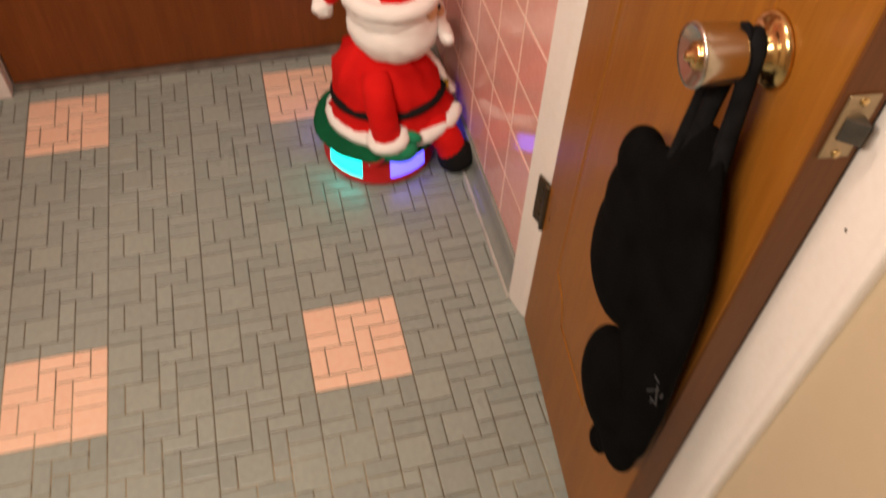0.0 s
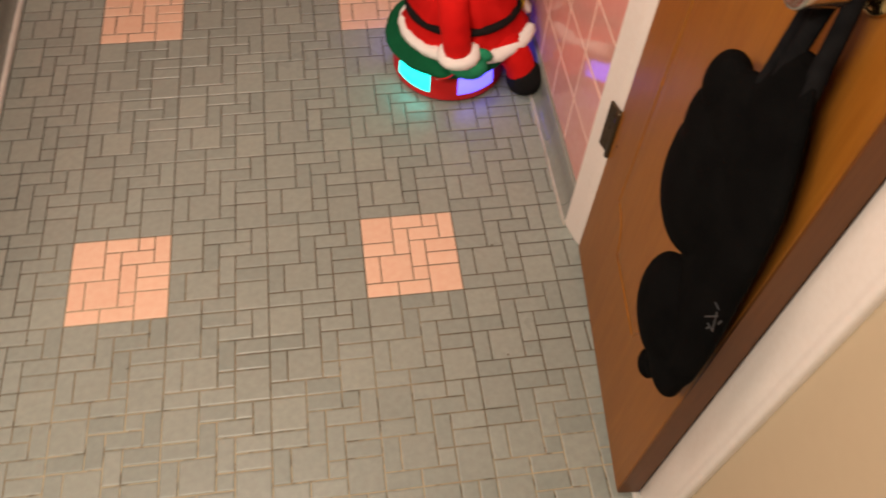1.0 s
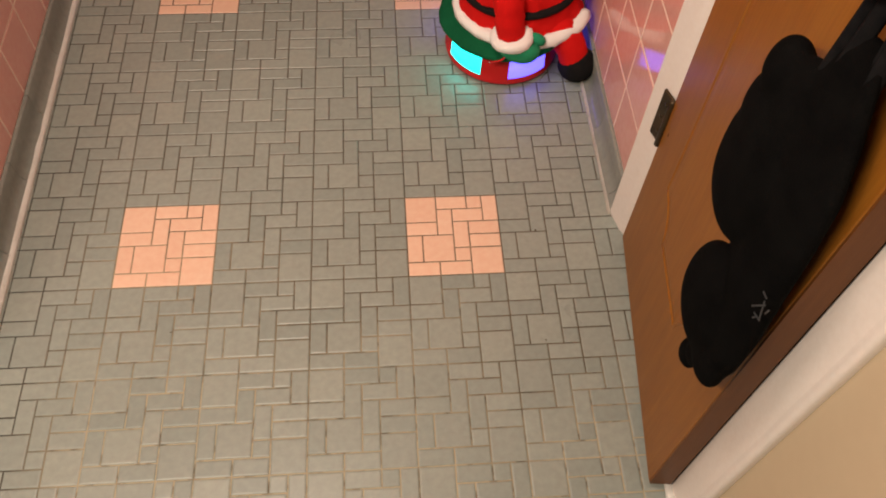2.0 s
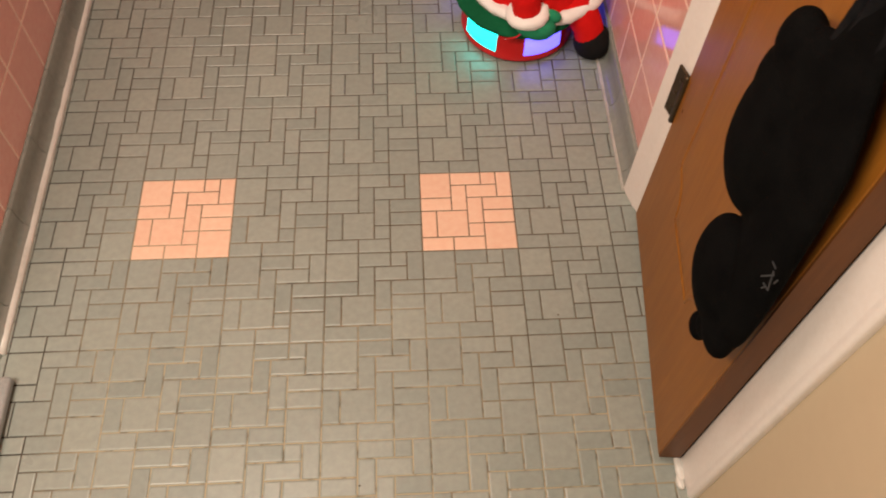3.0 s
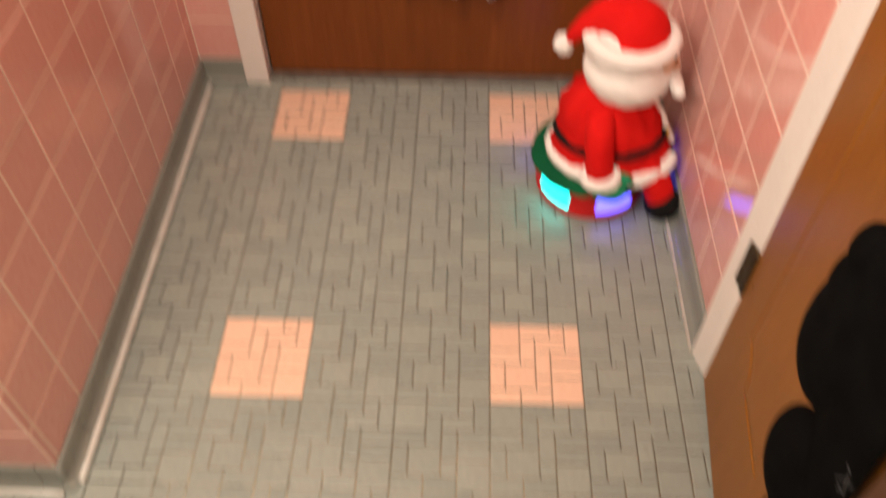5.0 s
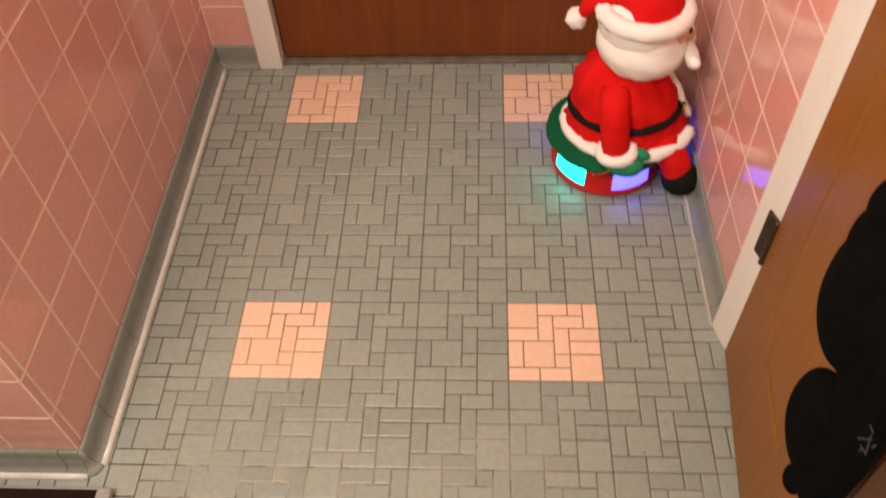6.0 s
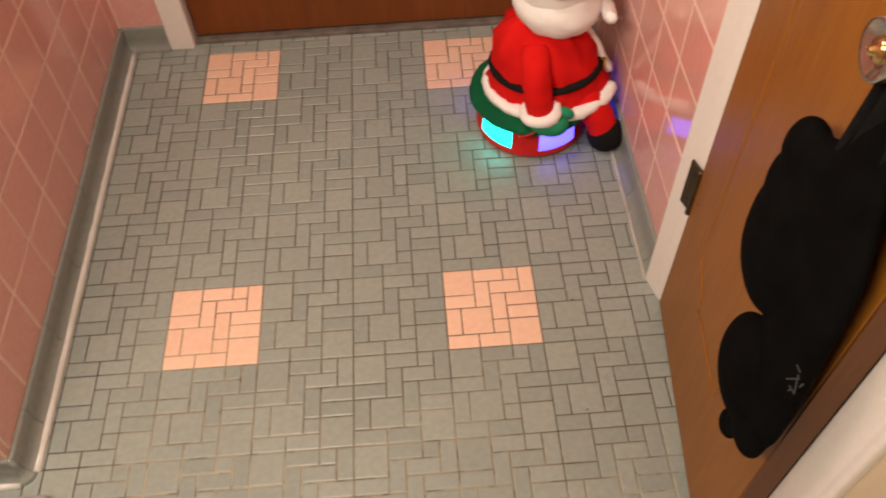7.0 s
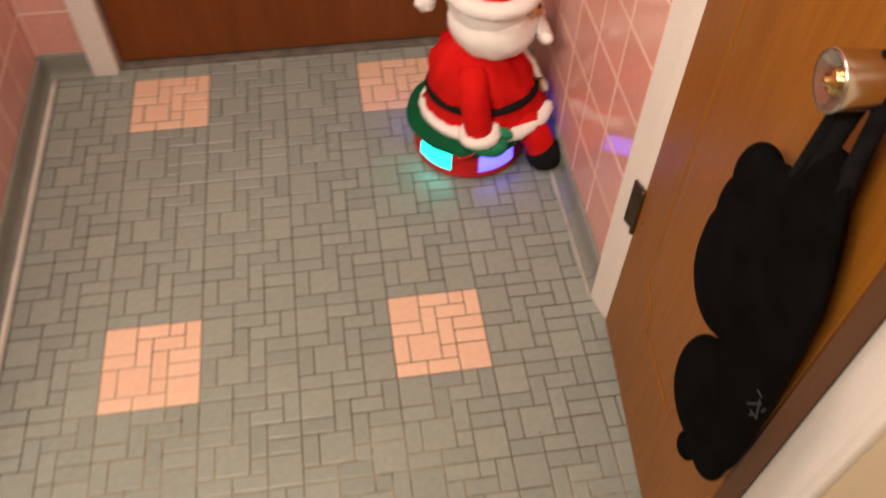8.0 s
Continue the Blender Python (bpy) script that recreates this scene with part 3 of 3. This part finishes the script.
WINDOW_TURN = 133.0


def stuffed_toy():
    """A plush seated figure on a drum; local -y is its front."""
    ix = {k: i for i, k in enumerate(TOY)}
    bm = bmesh.new()

    def turned(profile, steps, index, centre=(0, 0), rough=0.0, squash=1.0, start=0, stop=360, lean=0.0):
        rings = []
        for r, z in profile:
            ring = []
            for i in range(steps + (stop - start < 360)):
                a = radians(start + (stop - start) * i / steps)
                p = Vector((centre[0] + r * math.cos(a), centre[1] + lean * (z - profile[0][1]) + squash * r * math.sin(a), z))
                if rough:
                    p += Vector((math.cos(a), math.sin(a), 0.4)) * rough * (noise.noise(p * 40) + 0.5 * noise.noise(p * 90))
                ring.append(bm.verts.new(p))
            rings.append(ring)
        n = len(rings[0])
        for a, b in zip(rings, rings[1:]):
            for i in range(n if stop - start >= 360 else n - 1):
                f = bm.faces.new((a[i], a[(i + 1) % n], b[(i + 1) % n], b[i]))
                f.material_index, f.smooth = index, True
        return rings

    def fur_tube(points, radius, steps=14, flat=1.0):
        """A roll of pile with a tufted, uneven skin."""
        before = set(bm.verts)
        tube(bm, points, radius, steps, flat, ix["fur"])
        for v in set(bm.verts) - before:
            v.co += Vector((noise.noise(v.co * 130), noise.noise(v.co * 130 + Vector((9, 0, 0))), noise.noise(v.co * 130 + Vector((0, 9, 0))))) * 0.0032

    # drum with five windows
    turned([(0.0, 0.003), (0.108, 0.003), (0.117, 0.006), (0.118, 0.011), (0.1145, 0.015), (0.1105, 0.080), (0.09, 0.088)], 72, ix["red_plastic"])
    for k in range(5):
        mid = 72 * k + WINDOW_TURN
        index = ix[("glow_cyan", "glow_blue", "glow_blue", "clear_window", "glow_blue")[k]]
        turned([(0.1135, 0.0195), (0.1155, 0.0205), (0.1125, 0.0725), (0.1105, 0.0735)], 10, index, start=mid - 21.5, stop=mid + 21.5)
    # green cloth over the drum
    turned([(0.120, 0.079), (0.131, 0.083), (0.134, 0.088), (0.131, 0.094), (0.118, 0.100), (0.09, 0.106), (0.0, 0.110)], 64, ix["green_felt"], rough=0.003)
    turned([(0.120, 0.079), (0.10, 0.078)], 64, ix["green_felt"])
    # coat, fuller towards the front
    turned([(0.106, 0.110), (0.105, 0.124), (0.099, 0.146), (0.093, 0.165), (0.090, 0.185), (0.086, 0.208), (0.078, 0.235), (0.064, 0.262), (0.035, 0.285)], 64, ix["red_felt"], (0, -0.030), 0.009, 1.16, lean=0.16)
    # fur hem, split and lifted at the front
    hem = []
    for a in range(-76, 257, 5):
        front = max(0.0, -math.sin(radians(a)))
        hem.append((0.108 * math.cos(radians(a)), -0.034 + 0.127 * math.sin(radians(a)), 0.112 + 0.008 * front ** 2))
    fur_tube(hem, [0.0135 + 0.002 * noise.noise(Vector((i * 0.9, 3, 1))) for i in range(len(hem))])
    fur_tube(curve_points([(0, -0.150, 0.138), (0, -0.134, 0.17), (0, -0.116, 0.21), (0, -0.088, 0.25)], 14), 0.0125, 12, 0.7)
    # belt and buckle
    belt = [(0.0945 * math.cos(radians(a)), -0.0215 + 0.1085 * math.sin(radians(a)), 0.166 + 0.004 * math.cos(radians(a + 90))) for a in range(0, 361, 6)]
    tube(bm, belt, 0.0082, 10, 1.0, ix["black_felt"])
    for x0, z0, x1, z1 in ((-0.016, 0.156, 0.016, 0.161), (-0.016, 0.173, 0.016, 0.178), (-0.016, 0.156, -0.011, 0.178), (0.011, 0.156, 0.016, 0.178)):
        before = set(bm.faces)
        box(bm, x0, -0.141, z0, x1, -0.130, z1)
        for f in set(bm.faces) - before:
            f.material_index = ix["gold"]
    # legs and boots
    for sx in (-1, 1):
        tube(bm, curve_points([(sx * 0.048, -0.07, 0.112), (sx * 0.062, -0.105, 0.105), (sx * 0.076, -0.130, 0.075), (sx * 0.082, -0.139, 0.050)], 12), [0.034, 0.036, 0.036, 0.036, 0.035, 0.034, 0.033, 0.032, 0.031, 0.031, 0.031, 0.031], 18, 1.0, ix["red_felt"])
        blob(bm, squeeze(sx * 0.087, -0.148, 0.0375, 0.036, 0.039, 0.037), ix["black_felt"], 24, 16, 0.002, 40, sx)
        # arms
        arm = curve_points([(sx * 0.060, 0.010, 0.252), (sx * 0.092, 0.010, 0.220), (sx * 0.108, 0.004, 0.178), (sx * 0.114, -0.002, 0.142)], 14)
        tube(bm, arm, [0.026, 0.029, 0.031, 0.032, 0.031, 0.031, 0.032, 0.031, 0.030, 0.031, 0.031, 0.030, 0.030, 0.030], 20, 0.9, ix["red_felt"])
        cuff = Vector((sx * 0.115, -0.004, 0.134))
        ring = [cuff + Vector((0.029 * math.cos(a), 0.030 * math.sin(a), -0.004 * math.sin(a))) for a in [2 * math.pi * i / 24 for i in range(25)]]
        fur_tube(ring, 0.0125, 12)
        blob(bm, squeeze(sx * 0.126, -0.019, 0.114, 0.027, 0.043, 0.027, 14, 0, 0), ix["mitten"], 18, 12, 0.002, 40, 5)
        blob(bm, squeeze(sx * 0.118, -0.052, 0.131, 0.011, 0.020, 0.013, 30, 0, 0), ix["mitten"], 12, 8)
    # thin red loop at one mitten
    tube(bm, curve_points([(-0.138, 0.004, 0.108), (-0.142, 0.016, 0.098), (-0.138, 0.030, 0.090), (-0.130, 0.036, 0.082)], 10), 0.0020, 6, 1.0, ix["red_plastic"])
    # head: beard and hair, face, moustache, mouth, eyes
    H = pose(0, -0.026, 0.342, 10, 0, 0)
    blob(bm, H @ squeeze(0, -0.010, -0.022, 0.090, 0.086, 0.066), ix["fur"], 40, 30, 0.004, 34)
    blob(bm, H @ squeeze(0, 0.006, 0.020, 0.080, 0.078, 0.062), ix["fur"], 40, 30, 0.003, 34, 4)
    blob(bm, H @ squeeze(0, -0.066, 0.022, 0.046, 0.020, 0.026), ix["skin"], 24, 16)
    blob(bm, H @ squeeze(0, -0.092, 0.008, 0.013, 0.012, 0.011), ix["skin"], 16, 10)
    blob(bm, H @ squeeze(0, -0.086, -0.030, 0.026, 0.012, 0.013), ix["rose"], 20, 12)
    for sx in (-1, 1):
        blob(bm, H @ squeeze(sx * 0.016, -0.086, 0.027, 0.0055, 0.004, 0.0065), ix["bead"], 12, 8)
        tache = curve_points([(sx * 0.002, -0.096, -0.008), (sx * 0.030, -0.103, -0.014), (sx * 0.062, -0.100, -0.008), (sx * 0.086, -0.094, 0.010)], 12)
        tube(bm, [H @ p for p in tache], [0.012, 0.014, 0.015, 0.016, 0.016, 0.016, 0.015, 0.015, 0.014, 0.013, 0.012, 0.009], 14, 0.8, ix["fur"])
    # cap: fur band, red crown that flops back, bobble
    band = [H @ Vector((0.078 * math.cos(a), 0.006 + 0.075 * math.sin(a), 0.048 - 0.012 * math.sin(a))) for a in [2 * math.pi * i / 40 for i in range(41)]]
    fur_tube(band, [0.017 + 0.002 * noise.noise(Vector((i * 0.8, 1, 7))) for i in range(41)])
    crown = [H @ p for p in curve_points([(0, 0.004, 0.040), (0, 0.012, 0.066), (0.002, 0.034, 0.080), (0.006, 0.066, 0.072), (0.009, 0.096, 0.040), (0.011, 0.112, 0.004)], 18)]
    tube(bm, crown, [0.075, 0.074, 0.071, 0.067, 0.062, 0.056, 0.051, 0.046, 0.042, 0.038, 0.034, 0.030, 0.026, 0.023, 0.019, 0.016, 0.013, 0.010], 28, 1.0, ix["red_felt"])
    blob(bm, H @ squeeze(0.012, 0.120, -0.008, 0.020, 0.020, 0.020), ix["fur"], 22, 16, 0.005, 90)
    # soft creases in the plush
    bm.normal_update()
    for v in {v for f in bm.faces if f.material_index == ix["red_felt"] for v in f.verts}:
        v.co += v.normal * (0.0032 * noise.noise(v.co * 30) + 0.0014 * noise.noise(v.co * 75))
    for v in {v for f in bm.faces if f.material_index == ix["fur"] for v in f.verts}:
        v.co += v.normal * 0.0016 * noise.noise(v.co * 190)
    me = finish(bm, "stuffed_toy", [M[k] for k in TOY])
    ob = tagged(new("stuffed_toy", me), "red and white plush toy figure on a lit red drum", "toy")
    return ob


toy = stuffed_toy()
toy.matrix_world = pose(0.730, 0.560, 0, 0, 0, 87)


# ---- cove base pieces ----
def cove_mesh(length):
    """A skirting tile with a flared toe: x along the wall, the back at y=0, the face towards -y."""
    prof = [(0.0, COVE), (-0.006, COVE), (-0.0072, COVE - 0.002), (-0.0074, 0.034), (-0.0082, 0.024), (-0.0105, 0.016), (-0.0145, 0.0105), (-0.019, 0.0085), (-0.0212, 0.0068), (-0.0218, 0.004), (-0.0218, -0.001)]
    bm = bmesh.new()
    e = 0.0007
    ends = [[bm.verts.new((x, y, z)) for y, z in prof] for x in (e, length - e)]
    for i in range(len(prof) - 1):
        f = bm.faces.new((ends[0][i], ends[0][i + 1], ends[1][i + 1], ends[1][i]))
        f.smooth = True
    for row in ends:
        bm.faces.new([bm.verts.new(v.co) for v in row] + [bm.verts.new((row[0].co.x, 0, -0.001))])
    bmesh.ops.recalc_face_normals(bm, faces=bm.faces)
    return finish(bm, "cove_tile", M["cove"])


cove_cache = {}


def cove_run(parent, x, y, turn, length, first):
    """Skirting tiles along one wall from (x, y), each 0.161 m, the first cut short."""
    at, n = 0.0, first
    while at < length - 0.002:
        size = round(min(n, length - at), 4)
        if size not in cove_cache:
            cove_cache[size] = cove_mesh(size)
        ob = new("cove_tile", cove_cache[size])
        ob.parent = parent
        ob.matrix_local = pose(x, y, 0, 0, 0, turn) @ pose(at, 0, random.uniform(-0.0006, 0.0006))
        at += size
        n = 0.161


cove_run(wall_left, LEFT, NEAR_END, 90, BACK - NEAR_END, 0.085)          # faces +x
cove_run(wall_left, -1.2, NEAR_END, 0, LEFT + 1.2 + 0.0, 0.161)          # the near end, faces -y
cove_run(wall_back, LEFT + 0.0075, BACK, 0, -0.092 - LEFT - 0.0075, 0.161)
cove_run(wall_back, 0.821, BACK, 0, RIGHT - 0.0075 - 0.821, 0.161)
cove_run(wall_right, RIGHT, BACK, -90, BACK - 0.117, 0.09)
# the turned cove at the outer corner
bm = bmesh.new()
prof = [(0.0, COVE), (0.0065, COVE - 0.001), (0.0074, 0.034), (0.0082, 0.024), (0.0105, 0.016), (0.0145, 0.0105), (0.019, 0.0085), (0.0212, 0.0068), (0.0218, -0.001)]
rings = [[bm.verts.new((r * math.cos(radians(a)), r * math.sin(radians(a)), z)) for r, z in prof] for a in range(-90, 1, 15)]
for a, b in zip(rings, rings[1:]):
    for i in range(len(prof) - 1):
        bm.faces.new((a[i], a[i + 1], b[i + 1], b[i])).smooth = True
part("cove_corner", bm, M["cove"], wall_left, m=pose(LEFT, NEAR_END, 0))
# caulk along the toes
for nm, par, pts in (("caulk_bead", wall_left, [(LEFT + 0.0190, NEAR_END, 0.001), (LEFT + 0.0190, BACK - 0.019, 0.001)]), ("caulk_bead", wall_right, [(RIGHT - 0.0200, 0.117, 0.001), (RIGHT - 0.0200, BACK - 0.020, 0.001)]),
                     ("caulk_bead", wall_left, [(-1.19, NEAR_END - 0.0190, 0.001), (LEFT, NEAR_END - 0.0190, 0.001)])):
    a, b = Vector(pts[0]), Vector(pts[1])
    bm = bmesh.new()
    line = [a.lerp(b, i / 30) + Vector((0, 0, 0.0004 * noise.noise(Vector((i * 0.7, a.x * 9, 2))))) for i in range(31)]
    tube(bm, line, [(0.0062 if par is wall_right else 0.0080) + 0.0012 * noise.noise(Vector((i * 0.9, a.y * 9, 5))) for i in range(31)], 8)
    part(nm, bm, M["grey_caulk" if par is wall_right else "caulk"], par, smooth=True)


# ---- wall tiles ----
def tile_mesh(name, w, h, thick, edge, round_it, material):
    """A glazed tile in its own x-z plane, its face at -y, with eased edges."""
    bm = bmesh.new()
    rows = ((0.0, thick), (0.0, edge), (edge * 0.3, edge * 0.3), (edge, 0.0)) if round_it else ((0.0, thick), (0.0, edge), (edge, 0.0))
    rings = [[bm.verts.new((x, y, z)) for x, z in ((i, i), (w - i, i), (w - i, h - i), (i, h - i))] for i, y in rows]
    for a, b in zip(rings, rings[1:]):
        for i in range(4):
            f = bm.faces.new((a[i], a[(i + 1) % 4], b[(i + 1) % 4], b[i]))
            f.smooth = round_it
    bm.faces.new(rings[-1])
    bmesh.ops.recalc_face_normals(bm, faces=bm.faces)
    return finish(bm, name, material)


J = 0.0044
tile_cache = {}


def tiled(parent, x, y, turn, length, first):
    """Courses of wall tiles along one wall from (x, y); the first column is cut to its width."""
    edges, at = [0.0], first
    while at < length - 0.004:
        edges.append(at)
        at += P
    edges.append(length)
    rows = int((TILED - COVE) / P)
    for a, b in zip(edges, edges[1:]):
        w = round(b - a - J, 4)
        if w < 0.006:
            continue
        for r in range(rows):
            z0 = COVE - 0.0015 + r * P + J / 2
            if w not in tile_cache:
                tile_cache[w] = tile_mesh("wall_tile", w, P - J, 0.003, 0.0009, False, M["pink"])
            ob = new("wall_tile", tile_cache[w])
            ob.parent = parent
            ob.matrix_local = pose(x, y, z0, 0, 0, turn) @ pose(a + J / 2, random.uniform(-0.0003, 0.0003), 0, random.uniform(-0.12, 0.12), 0, random.uniform(-0.12, 0.12))


tiled(wall_left, LEFT, NEAR_END, 90, BACK - NEAR_END, 0.018)
tiled(wall_left, LEFT - 10 * P, NEAR_END, 0, 10 * P - 0.001, P)
tiled(wall_back, LEFT, BACK, 0, -0.092 - LEFT, 0.108)
tiled(wall_back, 0.821, BACK, 0, RIGHT - 0.821, P)
tiled(wall_right, RIGHT, BACK, -90, BACK - 0.117, 0.058)

# ---- floor tiles ----
PATTERN = ((0, 0, 2, 2), (2, 0, 2, 1), (4, 0, 1, 1), (5, 0, 1, 2), (0, 2, 2, 1), (2, 1, 1, 2), (3, 1, 2, 1), (3, 2, 1, 2),
           (4, 2, 2, 1), (4, 3, 2, 1), (0, 3, 1, 2), (1, 3, 2, 2), (3, 4, 1, 1), (4, 4, 2, 2), (0, 5, 2, 1), (2, 5, 2, 1))
G = 0.0017
floor_cache = {}


def flat_tile(w, h):
    """Vertices and faces of a floor tile with a worn, eased rim, its face at z=0."""
    rings = [[(i, i, z), (w - i, i, z), (w - i, h - i, z), (i, h - i, z)] for i, z in ((0.0, -0.004), (0.0, -0.0012), (0.0009, -0.0004), (0.0028, 0.0))]
    verts = [v for r in rings for v in r]
    faces = [(12, 13, 14, 15)]
    for k in (0, 4, 8):
        faces += [(k + i, k + (i + 1) % 4, k + 4 + (i + 1) % 4, k + 4 + i) for i in range(4)]
    return verts, faces


bulk_v, bulk_f, bulk_m = [], [], []
for bi in range(-8, 6):
    for bj in range(-15, 6):
        inset = bi % 3 == 0 and bj % 4 == 0
        for cx, cy, w, h in PATTERN:
            x0, y1 = bi * B + cx * U, (bj + 1) * B - cy * U
            x, y = x0 + G / 2, y1 - h * U + G / 2
            tw, th = w * U - G, h * U - G
            if x > RIGHT + 0.004 or y > BACK - 0.004 or y + th < -2.4 or x + tw < -1.2 or (x + tw < LEFT and y > NEAR_END):
                continue
            salmon = inset and -1 < bi < 4 and -1 < bj
            sink = random.uniform(-0.0003, 0.0003)
            if salmon or (bj in (-1, 0) and -0.25 < x):
                key = (w, h, salmon)
                if key not in floor_cache:
                    vs, fs = flat_tile(tw, th)
                    me = bpy.data.meshes.new("floor_tile")
                    me.from_pydata(vs, [], fs)
                    me.materials.append(M["salmon"] if salmon else M["grey_large"] if w * h == 4 else M["grey"])
                    floor_cache[key] = me
                ob = new("floor_tile", floor_cache[key])
                ob.parent = floor
                ob.matrix_local = pose(x, y, sink, random.uniform(-0.15, 0.15), random.uniform(-0.15, 0.15), 0)
            else:
                vs, fs = flat_tile(tw, th)
                k = len(bulk_v)
                tx, ty = random.uniform(-0.003, 0.003), random.uniform(-0.003, 0.003)
                bulk_v += [(vx + x, vy + y, vz + sink + tx * (vx - tw / 2) + ty * (vy - th / 2)) for vx, vy, vz in vs]
                bulk_f += [tuple(k + i for i in f) for f in fs]
                bulk_m += [int(w * h == 4)] * len(fs)
me = bpy.data.meshes.new("floor_tiles")
me.from_pydata(bulk_v, [], bulk_f)
me.materials.append(M["grey_bulk"])
me.materials.append(M["grey_large_bulk"])
me.polygons.foreach_set("material_index", bulk_m)
ob = new("floor_tiles", me)
ob.parent = floor
tagged(ob, "grey ceramic mosaic tiles", "", "", "stuff")
